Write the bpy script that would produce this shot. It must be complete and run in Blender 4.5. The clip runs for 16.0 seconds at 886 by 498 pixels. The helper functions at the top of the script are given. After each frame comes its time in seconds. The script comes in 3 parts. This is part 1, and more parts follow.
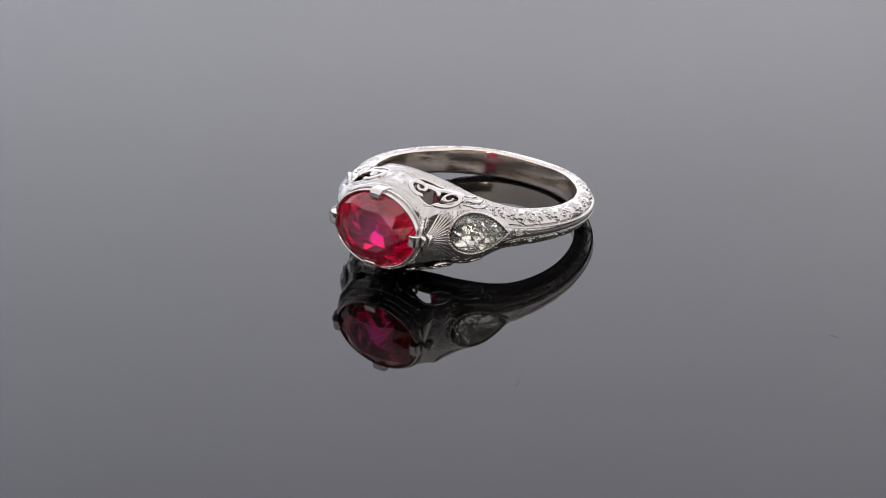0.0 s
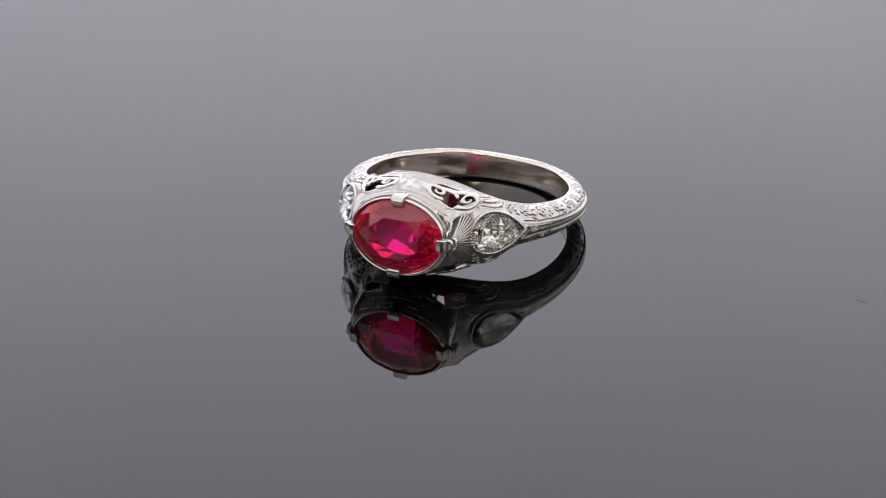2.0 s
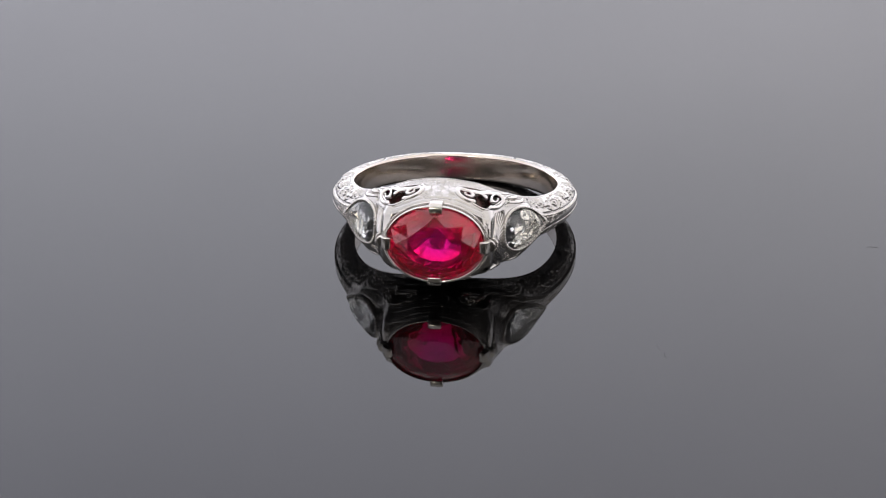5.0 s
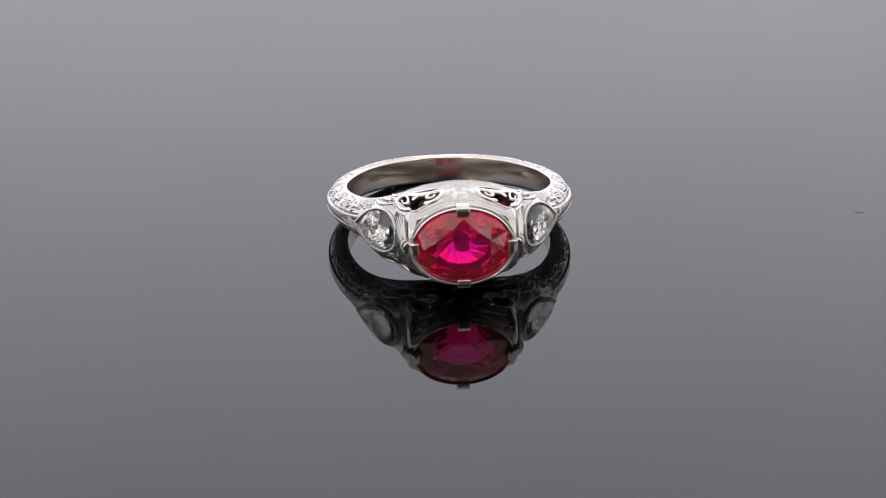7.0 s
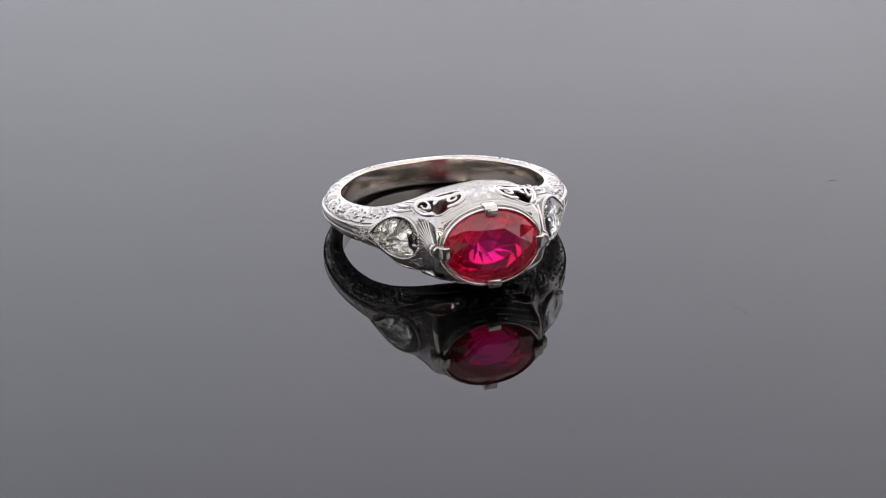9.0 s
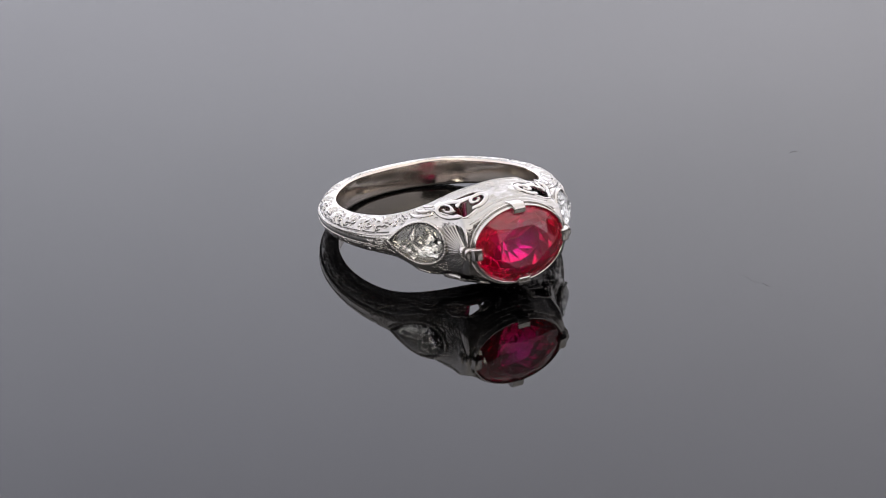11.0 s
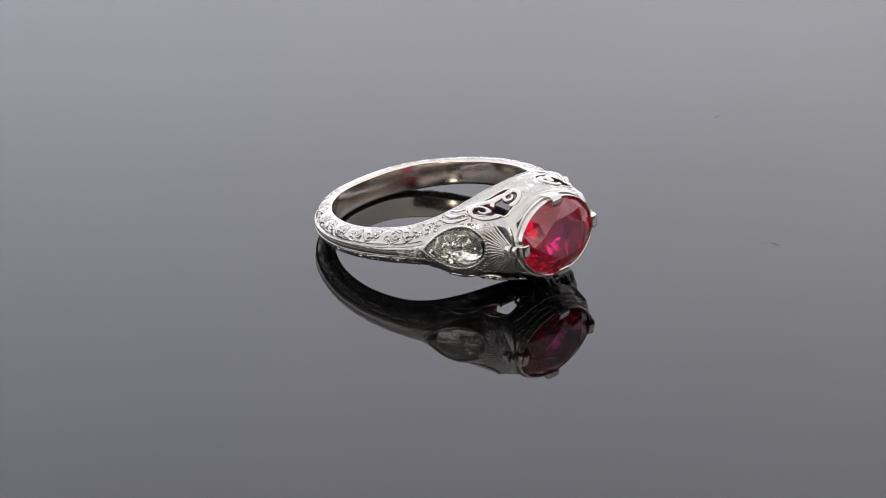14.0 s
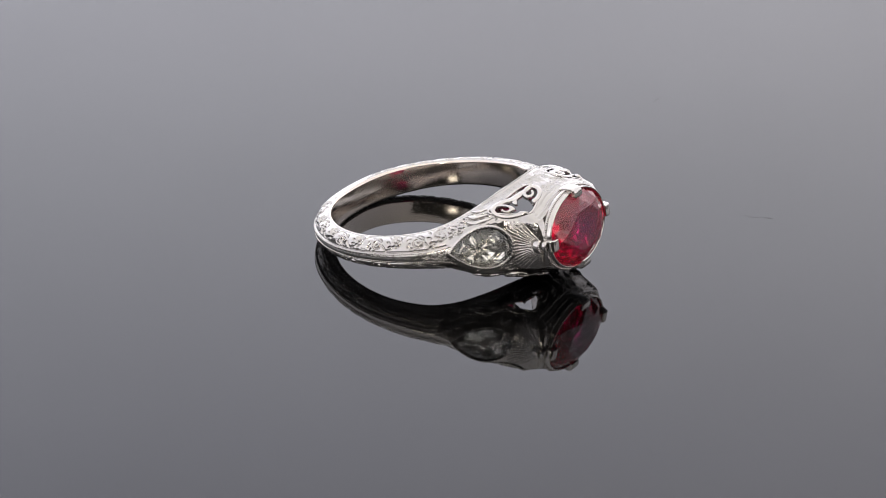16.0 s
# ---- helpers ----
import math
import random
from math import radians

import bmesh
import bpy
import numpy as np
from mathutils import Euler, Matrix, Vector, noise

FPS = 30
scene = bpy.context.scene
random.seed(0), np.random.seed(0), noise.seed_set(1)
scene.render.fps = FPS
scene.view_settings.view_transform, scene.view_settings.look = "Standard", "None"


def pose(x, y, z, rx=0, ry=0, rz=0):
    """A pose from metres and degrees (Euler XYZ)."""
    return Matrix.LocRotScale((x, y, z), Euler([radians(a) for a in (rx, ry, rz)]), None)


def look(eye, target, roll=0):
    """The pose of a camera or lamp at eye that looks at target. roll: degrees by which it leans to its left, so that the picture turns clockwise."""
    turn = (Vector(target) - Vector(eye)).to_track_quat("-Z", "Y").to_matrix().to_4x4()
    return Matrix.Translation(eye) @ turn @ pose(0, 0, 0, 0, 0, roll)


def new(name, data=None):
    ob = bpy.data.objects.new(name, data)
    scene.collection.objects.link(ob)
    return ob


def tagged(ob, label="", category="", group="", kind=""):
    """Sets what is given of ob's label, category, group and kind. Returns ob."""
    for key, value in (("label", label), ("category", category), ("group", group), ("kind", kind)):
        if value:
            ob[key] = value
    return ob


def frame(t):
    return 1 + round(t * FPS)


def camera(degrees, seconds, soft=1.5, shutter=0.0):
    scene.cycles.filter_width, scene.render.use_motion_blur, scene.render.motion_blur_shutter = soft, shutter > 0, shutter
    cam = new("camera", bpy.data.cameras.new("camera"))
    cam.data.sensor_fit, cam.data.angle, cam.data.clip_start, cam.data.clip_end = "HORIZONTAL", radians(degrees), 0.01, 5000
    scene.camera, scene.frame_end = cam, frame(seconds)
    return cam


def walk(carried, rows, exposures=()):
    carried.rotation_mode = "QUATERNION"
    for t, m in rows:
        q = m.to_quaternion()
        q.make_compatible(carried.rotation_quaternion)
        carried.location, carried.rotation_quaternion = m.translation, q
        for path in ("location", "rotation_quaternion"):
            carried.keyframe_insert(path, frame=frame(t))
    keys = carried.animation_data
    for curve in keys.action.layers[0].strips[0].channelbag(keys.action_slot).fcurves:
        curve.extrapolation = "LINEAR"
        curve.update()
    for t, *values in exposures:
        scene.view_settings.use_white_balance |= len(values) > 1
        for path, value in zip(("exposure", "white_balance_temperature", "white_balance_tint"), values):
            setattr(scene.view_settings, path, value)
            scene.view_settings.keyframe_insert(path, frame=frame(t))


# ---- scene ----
cam = camera(17.63, 16.0, soft=0.95)
EYE = (-0.00280, -0.22531, 0.11291)
AIM = (-0.00280, -0.00225, 0.0)
STILL = look(EYE, AIM, -0.3)
walk(cam, [(0.0, STILL), (16.0, STILL)], exposures=[(0.0, 0.0), (8.0, 0.04), (16.0, 0.08)])

MM = 0.001
TURN_RATE = 5.69                       # degrees a second
TURN_AT_START = -39.8
RING_CENTRE = (-2.26 * MM, 2.90 * MM)  # on the turntable, when its turn is nought
RING_YAW = -85.55
TILT = 9.3                             # the ring lies on its head and the back of its shank
RISE = 2.69

# ---- light: a glowing white fabric tent, open in front, in a dim room ----
world = bpy.data.worlds.new("room_light")
scene.world = world
world.use_nodes = True
world.node_tree.nodes["Background"].inputs[0].default_value = (1.0, 0.93, 0.86, 1)
world.node_tree.nodes["Background"].inputs[1].default_value = 0.06


# a small video lamp beside the camera
lamp = bpy.data.lights.new("video_lamp", "AREA")
lamp.shape, lamp.size, lamp.energy, lamp.color = "DISK", 0.045, 0.2, (1.0, 0.94, 0.80)
LAMP = new("video_lamp", lamp)
LAMP.matrix_world = look((-0.125, -0.365, 0.195), (0, 0, 0))


# ---- materials ----
def material(name):
    m = bpy.data.materials.new(name)
    m.use_nodes = True
    nt = m.node_tree
    return m, nt, nt.nodes["Principled BSDF"]


def node(nt, kind, **values):
    n = nt.nodes.new(kind)
    for k, v in values.items():
        n.inputs[k.replace("_", " ")].default_value = v
    return n


def ramp(nt, stops):
    n = nt.nodes.new("ShaderNodeValToRGB")
    e = n.color_ramp.elements
    e[0].position, e[0].color = stops[0][0], (*stops[0][1], 1)
    e[1].position, e[1].color = stops[-1][0], (*stops[-1][1], 1)
    for p, c in stops[1:-1]:
        s = e.new(p)
        s.color = (*c, 1)
    return n


def metal(name, colour, rough, grain=0.0, scale=4000.0):
    m, nt, b = material(name)
    tc = nt.nodes.new("ShaderNodeTexCoord")
    n1 = node(nt, "ShaderNodeTexNoise", Scale=scale, Detail=3.0)
    n2 = node(nt, "ShaderNodeTexNoise", Scale=450.0, Detail=4.0)
    nt.links.new(tc.outputs["Object"], n1.inputs["Vector"])
    nt.links.new(tc.outputs["Object"], n2.inputs["Vector"])
    r = ramp(nt, [(0.3, (rough * 0.6,) * 3), (0.7, (rough * 1.5,) * 3)])
    nt.links.new(n2.outputs["Fac"], r.inputs["Fac"])
    nt.links.new(r.outputs["Color"], b.inputs["Roughness"])
    c = ramp(nt, [(0.3, tuple(v * 0.94 for v in colour)), (0.7, colour)])
    nt.links.new(n2.outputs["Fac"], c.inputs["Fac"])
    nt.links.new(c.outputs["Color"], b.inputs["Base Color"])
    b.inputs["Metallic"].default_value = 1.0
    if grain:
        bump = node(nt, "ShaderNodeBump", Strength=grain, Distance=0.00008)
        nt.links.new(n1.outputs["Fac"], bump.inputs["Height"])
        nt.links.new(bump.outputs["Normal"], b.inputs["Normal"])
    return m


PLATINUM = metal("polished_white_metal", (0.63, 0.60, 0.57), 0.17, 0.12)
ENGRAVED = metal("engraved_white_metal", (0.54, 0.515, 0.49), 0.09, 0.4, 5000.0)
# near-white metal of the reflectors added behind the diamonds
REFLECTOR = metal("reflector_metal", (0.95, 0.94, 0.91), 0.15)
INNER = metal("inner_band_metal", (0.78, 0.70, 0.63), 0.16, 0.12, 1500.0)


RUBY, nt, b = material("ruby_red_gem")
# darker magenta centre: the pavilion's reflection through the table, put into the colour
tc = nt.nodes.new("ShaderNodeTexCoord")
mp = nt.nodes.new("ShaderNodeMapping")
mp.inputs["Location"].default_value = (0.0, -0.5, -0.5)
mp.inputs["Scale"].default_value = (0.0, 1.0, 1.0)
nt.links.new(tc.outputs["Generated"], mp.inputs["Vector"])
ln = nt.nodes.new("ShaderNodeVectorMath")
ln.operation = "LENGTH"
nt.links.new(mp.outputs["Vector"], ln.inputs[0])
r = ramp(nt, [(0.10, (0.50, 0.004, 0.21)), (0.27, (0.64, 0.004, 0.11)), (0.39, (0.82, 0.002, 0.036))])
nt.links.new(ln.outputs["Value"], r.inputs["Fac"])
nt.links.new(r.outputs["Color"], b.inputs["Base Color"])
b.inputs["Roughness"].default_value = 0.11
b.inputs["IOR"].default_value = 1.76
b.inputs["Specular IOR Level"].default_value = 0.36
b.inputs["Transmission Weight"].default_value = 0.87
DIAMOND, nt, b = material("clear_diamond")
b.inputs["Base Color"].default_value = (0.98, 0.975, 0.95, 1)
b.inputs["Roughness"].default_value = 0.0
b.inputs["IOR"].default_value = 1.6
b.inputs["Transmission Weight"].default_value = 1.0

ACRYLIC, nt, b = material("black_acrylic")
b.inputs["Base Color"].default_value = (0.0008, 0.0008, 0.0009, 1)
b.inputs["IOR"].default_value = 1.5
tc = nt.nodes.new("ShaderNodeTexCoord")
n = node(nt, "ShaderNodeTexNoise", Scale=60.0, Detail=5.0)
nt.links.new(tc.outputs["Object"], n.inputs["Vector"])
r = ramp(nt, [(0.35, (0.012,) * 3), (0.7, (0.03,) * 3)])
nt.links.new(n.outputs["Fac"], r.inputs["Fac"])
nt.links.new(r.outputs["Color"], b.inputs["Roughness"])

DUST, nt, b = material("grey_lint")
b.inputs["Base Color"].default_value = (0.08, 0.08, 0.085, 1)
b.inputs["Roughness"].default_value = 0.9

TABLE, nt, b = material("dark_table_laminate")
n = node(nt, "ShaderNodeTexNoise", Scale=30.0, Detail=6.0)
r = ramp(nt, [(0.3, (0.03, 0.03, 0.03)), (0.7, (0.05, 0.05, 0.05))])
nt.links.new(n.outputs["Fac"], r.inputs["Fac"])
nt.links.new(r.outputs["Color"], b.inputs["Base Color"])
b.inputs["Roughness"].default_value = 0.6

FABRIC, nt, b = material("glowing_tent_fabric")
tc = nt.nodes.new("ShaderNodeTexCoord")
sx = nt.nodes.new("ShaderNodeSeparateXYZ")
nt.links.new(tc.outputs["Object"], sx.inputs[0])
# the light on the fabric is put into its glow: strongest low down
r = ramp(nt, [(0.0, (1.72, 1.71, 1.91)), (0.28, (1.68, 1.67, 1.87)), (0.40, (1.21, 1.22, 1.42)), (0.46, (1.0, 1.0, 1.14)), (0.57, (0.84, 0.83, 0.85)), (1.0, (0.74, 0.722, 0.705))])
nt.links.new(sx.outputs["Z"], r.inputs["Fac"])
# warmer towards the front
wy = node(nt, "ShaderNodeMapRange")
wy.inputs["From Min"].default_value, wy.inputs["From Max"].default_value = -0.6, 0.3
nt.links.new(sx.outputs["Y"], wy.inputs["Value"])
warm = ramp(nt, [(0.0, (1.05, 1.0, 0.90)), (1.0, (1.0, 1.0, 1.0))])
nt.links.new(wy.outputs["Result"], warm.inputs["Fac"])
wx = node(nt, "ShaderNodeMapRange")
wx.inputs["From Min"].default_value, wx.inputs["From Max"].default_value = -0.22, 0.22
nt.links.new(sx.outputs["X"], wx.inputs["Value"])
side = ramp(nt, [(0.0, (0.97, 0.985, 1.0)), (1.0, (1.015, 1.0, 0.965))])
nt.links.new(wx.outputs["Result"], side.inputs["Fac"])
folds = node(nt, "ShaderNodeTexNoise", Scale=9.0, Detail=3.0)
nt.links.new(tc.outputs["Object"], folds.inputs["Vector"])
soft = ramp(nt, [(0.3, (0.965,) * 3), (0.7, (1.03,) * 3)])
nt.links.new(folds.outputs["Fac"], soft.inputs["Fac"])
tint = nt.nodes.new("ShaderNodeVectorMath")
tint.operation = "MULTIPLY"
nt.links.new(side.outputs["Color"], tint.inputs[0])
nt.links.new(soft.outputs["Color"], tint.inputs[1])
both = nt.nodes.new("ShaderNodeVectorMath")
both.operation = "MULTIPLY"
nt.links.new(tint.outputs["Vector"], both.inputs[0])
nt.links.new(warm.outputs["Color"], both.inputs[1])
mul = nt.nodes.new("ShaderNodeVectorMath")
mul.operation = "MULTIPLY"
nt.links.new(r.outputs["Color"], mul.inputs[0])
nt.links.new(both.outputs["Vector"], mul.inputs[1])
# side walls darkened in the glow colour, as if lit less than back and roof
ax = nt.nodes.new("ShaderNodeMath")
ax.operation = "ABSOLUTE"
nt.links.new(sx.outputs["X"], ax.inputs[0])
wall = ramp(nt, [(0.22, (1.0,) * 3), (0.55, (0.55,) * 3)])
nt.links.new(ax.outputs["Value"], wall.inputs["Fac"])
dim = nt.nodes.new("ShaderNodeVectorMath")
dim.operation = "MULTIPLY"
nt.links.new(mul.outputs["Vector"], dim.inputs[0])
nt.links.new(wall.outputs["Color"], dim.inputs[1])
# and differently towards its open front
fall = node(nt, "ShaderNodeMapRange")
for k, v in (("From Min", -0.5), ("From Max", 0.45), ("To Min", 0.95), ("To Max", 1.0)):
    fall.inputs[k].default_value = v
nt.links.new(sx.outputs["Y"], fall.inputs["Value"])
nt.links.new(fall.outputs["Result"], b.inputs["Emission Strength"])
b.inputs["Base Color"].default_value = (0.8, 0.8, 0.8, 1)
b.inputs["Roughness"].default_value = 0.9
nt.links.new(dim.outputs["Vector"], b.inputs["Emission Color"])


# ---- mesh helpers; lengths in millimetres ----
def part(name, bm, mat, parent=None, label="", smooth=True, scale=MM):
    me = bpy.data.meshes.new(name)
    bmesh.ops.scale(bm, vec=(scale,) * 3, verts=bm.verts)
    bm.to_mesh(me)
    bm.free()
    me.materials.append(mat)
    if smooth:
        me.polygons.foreach_set("use_smooth", [True] * len(me.polygons))
    ob = new(name, me)
    if parent:
        ob.parent = parent
    if label:
        tagged(ob, label)
    return ob


def lean(p):
    """From the ring's own space (outward, along, across) to the upright space of its base."""
    a = radians(TILT)
    x, y, z = p
    return Vector((x * math.cos(a) - z * math.sin(a), y, RISE + x * math.sin(a) + z * math.cos(a)))


def lean_all(bm):
    for v in bm.verts:
        v.co = lean(v.co)
    return bm


def table(keys):
    """Smooth curve through (x, y) pairs."""
    xs, ys = [k[0] for k in keys], [k[1] for k in keys]

    def value(x):
        x = abs(x)
        if x <= xs[0]:
            return ys[0]
        for i in range(len(xs) - 1):
            if x <= xs[i + 1]:
                h = xs[i + 1] - xs[i]
                t = (x - xs[i]) / h

                def slope(j):
                    if j == 0 or j == len(xs) - 1:
                        return 0.0
                    a, c = (ys[j] - ys[j - 1]) / (xs[j] - xs[j - 1]), (ys[j + 1] - ys[j]) / (xs[j + 1] - xs[j])
                    return 0.0 if a * c <= 0 else 2 * a * c / (a + c)
                m0, m1 = slope(i), slope(i + 1)
                return ((2 * t ** 3 - 3 * t * t + 1) * ys[i] + (t ** 3 - 2 * t * t + t) * h * m0
                        + (3 * t * t - 2 * t ** 3) * ys[i + 1] + (t ** 3 - t * t) * h * m1)
        return ys[-1]
    return value


def tube(bm, points, radii, sides=6):
    rings = []
    n = len(points)
    side = None
    for i, p in enumerate(points):
        d = (points[min(i + 1, n - 1)] - points[max(i - 1, 0)]).normalized()
        ref = side if side is not None else (Vector((0, 0, 1)) if abs(d.z) < 0.9 else Vector((1, 0, 0)))
        a = (ref - d * ref.dot(d)).normalized()
        side = a
        c = d.cross(a)
        rr = radii[i] if isinstance(radii, (list, tuple)) else radii
        rings.append([bm.verts.new(p + (a * math.cos(k * math.tau / sides) + c * math.sin(k * math.tau / sides)) * rr) for k in range(sides)])
    for A, B in zip(rings, rings[1:]):
        for k in range(sides):
            bm.faces.new((A[k], A[(k + 1) % sides], B[(k + 1) % sides], B[k]))
    bm.faces.new(rings[0][::-1])
    bm.faces.new(rings[-1])


def bead(bm, p, radius):
    m = Matrix.Translation(p) @ Matrix.Scale(radius, 4)
    bmesh.ops.create_icosphere(bm, subdivisions=1, radius=1.0, matrix=m)


# ---- the ring's form ----
HALF = table([(0, 4.42), (15, 3.95), (25, 3.2), (35, 2.55), (48, 1.9), (60, 1.55), (90, 1.25), (120, 1.17), (150, 1.25), (180, 1.22)])
FLAT = table([(0, 3.48), (6, 3.28), (12, 2.6), (17, 2.1), (21, 2.15), (26, 2.3), (31, 2.35), (37, 2.0), (43, 1.3), (49, 0.68), (60, 0.44), (90, 0.31), (135, 0.26), (180, 0.25)])
OUT = table([(0, 14.4), (8, 14.55), (13, 14.8), (17, 14.86), (21, 13.5), (26, 12.38), (35, 11.8), (48, 11.3), (60, 11.05), (90, 10.7), (122, 10.5), (150, 10.42), (180, 10.25)])
IN = table([(0, 10.4), (15, 10.0), (25, 9.5), (35, 9.2), (50, 9.1), (90, 9.1), (122, 9.02), (150, 8.94), (180, 8.74)])
BOW = table([(0, 0.14), (12, 0.3), (21, 0.45), (30, 0.34), (42, 0.34), (60, 0.42), (90, 0.42), (180, 0.4)])


def skin(phi, s):
    """Upper face of the ring from its inner edge (s = 0) to its outer edge (s = 1)."""
    r = IN(phi) + (OUT(phi) - IN(phi)) * s
    w = HALF(phi) + (FLAT(phi) - HALF(phi)) * s
    bow = BOW(phi) * math.sin(math.pi * s)
    r, w = r + bow * 0.6, w + bow * 0.8
    a = radians(phi)
    return Vector((r * math.cos(a), r * math.sin(a), w))


def skin_normal(phi, s):
    d1 = skin(phi + 0.2, s) - skin(phi - 0.2, s)
    d2 = skin(phi, min(s + 0.02, 1)) - skin(phi, max(s - 0.02, 0))
    n = d2.cross(d1).normalized()
    return n if n.z > 0 else -n


def width_at(phi):
    return (skin(phi, 1) - skin(phi, 0)).length


def swell(phi, w):
    """How far the outer face bulges."""
    h = FLAT(phi)
    return 0.62 * min(1.0, h / 2.2) * max(0.0, 1 - (w / h) ** 2)


def in_window(phi, s, low=False):
    x = (abs(phi) - 17.3) / (8.0 if low else 10.8)
    if abs(x) >= 1:
        return False
    y = (s - 0.51 - 0.09 * x) / ((0.13 if low else 0.27) - 0.02 * x)
    return x * x + y * y < 1


def pear(t):
    """Outline of a pear cut, t from 0 to 1: along the band, across; the tip points away from the head."""
    a = t * math.tau
    return 2.2 * math.cos(a), 2.05 * math.sin(a) * abs(math.sin(a / 2)) ** 0.9


PEAR_AT, PEAR_UP, PEAR_R = 36.3, 0.26, 11.9


def in_pear(phi, w):
    x = radians(abs(phi) - PEAR_AT) * PEAR_R
    if abs(x) >= 2.2:
        return False
    return abs(w - PEAR_UP) < abs(pear(math.acos(x / 2.2) / math.tau)[1])


ring = new("ring")


STEP, ROWS = 0.25, 72                  # degrees along the band, steps across each face
ARC = 11.2                             # radius at which the engraver's pattern is laid out


def spiral(x, y, radius, turns, start, hand, close=0.84):
    n = int(90 * radius * turns) + 24
    out = []
    for i in range(n):
        f = i / (n - 1)
        a = start + hand * f * turns * math.tau
        q = radius * (1 - close * f)
        out.append((x + q * math.cos(a), y + q * math.sin(a)))
    return out


def arc(x0, y0, x1, y1, bend=0.0):
    n = max(6, int(math.hypot(x1 - x0, y1 - y0) / 0.03))
    out = []
    for i in range(n + 1):
        f = i / n
        b = bend * 4 * f * (1 - f)
        out.append((x0 + (x1 - x0) * f - (y1 - y0) * b, y0 + (y1 - y0) * f + (x1 - x0) * b))
    return out


def engraver_lines():
    """The cuts on one face, from the head to the back of the shank: (points, depth, half width), in millimetres along and across."""
    rnd = random.Random(4)
    lines = []

    def leaf(x, y, length, heading, hand):
        c, s = math.cos(heading), math.sin(heading)
        x1, y1 = x + length * c, y + length * s
        lines.append((arc(x, y, x1, y1, 0.22 * hand), 0.14, 0.10))
        lines.append((arc(x, y, x1, y1, -0.16 * hand), 0.09, 0.075))
        for f in (0.35, 0.6):
            px, py = x + length * f * c, y + length * f * s
            lines.append((arc(px, py, px + 0.22 * length * math.cos(heading + 0.7 * hand), py + 0.22 * length * math.sin(heading + 0.7 * hand)), 0.08, 0.055))

    def scroll(x, y, radius, start, hand):
        lines.append((spiral(x, y, radius, 1.45, start, hand), 0.17, 0.12))
        for k in range(5):
            a = start - hand * (0.55 + 0.62 * k)
            leaf(x + 1.1 * radius * math.cos(a), y + 1.1 * radius * math.sin(a), 0.55 * radius, a - 0.9 * hand, -hand)
        for k in range(4):
            a = start + hand * (1.2 + 0.35 * k)
            lines.append((arc(x + 0.95 * radius * math.cos(a), y + 0.95 * radius * math.sin(a), x + 0.68 * radius * math.cos(a + 0.2), y + 0.68 * radius * math.sin(a + 0.2)), 0.08, 0.055))

    # running scrolls along the shank, one in each bend of a waving stem
    x, hand, pitch = radians(51) * ARC, 1, 2.05
    while x < radians(160) * ARC:
        wide = width_at(math.degrees(x / ARC))
        radius = 0.31 * wide
        scroll(x, wide * (0.5 - 0.07 * hand), radius, rnd.uniform(-0.2, 0.2) + (0.5 if hand > 0 else -0.5) * math.pi, hand)
        lines.append((arc(x - 0.95, wide * (0.5 - 0.36 * hand), x + 1.05, wide * (0.5 + 0.36 * hand), 0.1 * hand), 0.13, 0.105))
        hand = -hand
        x += pitch
    # the shoulder above the pear setting
    for phi, f, radius, start, hand in ((45.5, 0.50, 0.66, 1.2, 1), (39.0, 0.33, 0.50, 4.2, -1), (33.0, 0.28, 0.46, 1.0, 1), (28.6, 0.22, 0.36, 4.0, -1), (42.2, 0.70, 0.40, 3.0, -1), (36.2, 0.66, 0.38, 0.5, 1), (49.0, 0.30, 0.34, 4.4, -1)):
        wide = width_at(phi)
        scroll(radians(phi) * ARC, f * wide, radius, start, hand)
    # edge lines, leaves of the gallery and the crossed leaves of the bridge
    lines.append(([(radians(p / 8) * ARC, 0.075 * width_at(p / 8)) for p in range(0, 8 * 165)], 0.10, 0.075))
    lines.append(([(radians(p / 8) * ARC, 0.93 * width_at(p / 8)) for p in range(8 * 49, 8 * 165)], 0.10, 0.075))
    for k in range(13):
        phi = 3.5 + 1.9 * k
        leaf(radians(phi) * ARC, 0.11 * width_at(phi), 0.55, 0.8, 1)
    for f in (0.80, 0.885, 0.955):
        lines.append(([(radians(p / 8) * ARC, f * width_at(p / 8)) for p in range(0, 8 * 16)], 0.11, 0.085))
    for k in range(44):
        phi = 0.35 * k + 0.2
        wide = width_at(phi)
        lines.append((arc(radians(phi) * ARC, 0.805 * wide, radians(phi) * ARC + 0.06, 0.88 * wide), 0.09, 0.05))
    wide = width_at(1)
    for k in range(4):
        leaf(0.05, wide * 0.48, 1.15 - 0.16 * k, -1.4 + 0.34 * k, 1)
        leaf(0.05, wide * 0.48, 1.15 - 0.16 * k, 1.4 - 0.34 * k, -1)
    for k in range(9):
        lines.append((arc(0.0, wide * (0.14 + 0.07 * k), 0.42, wide * (0.09 + 0.07 * k), 0.1), 0.10, 0.065))
    scroll(radians(4.6) * ARC, 0.24 * wide, 0.36, 2.0, 1)
    scroll(radians(4.2) * ARC, 0.70 * wide, 0.30, 4.0, -1)
    for k in range(30):
        phi, f = rnd.uniform(26, 34), rnd.uniform(0.55, 0.95)
        if not in_window(phi - 1.2, f):
            leaf(radians(phi) * ARC, f * width_at(phi), 0.4, rnd.uniform(0, math.tau), rnd.choice((-1, 1)))
    return lines


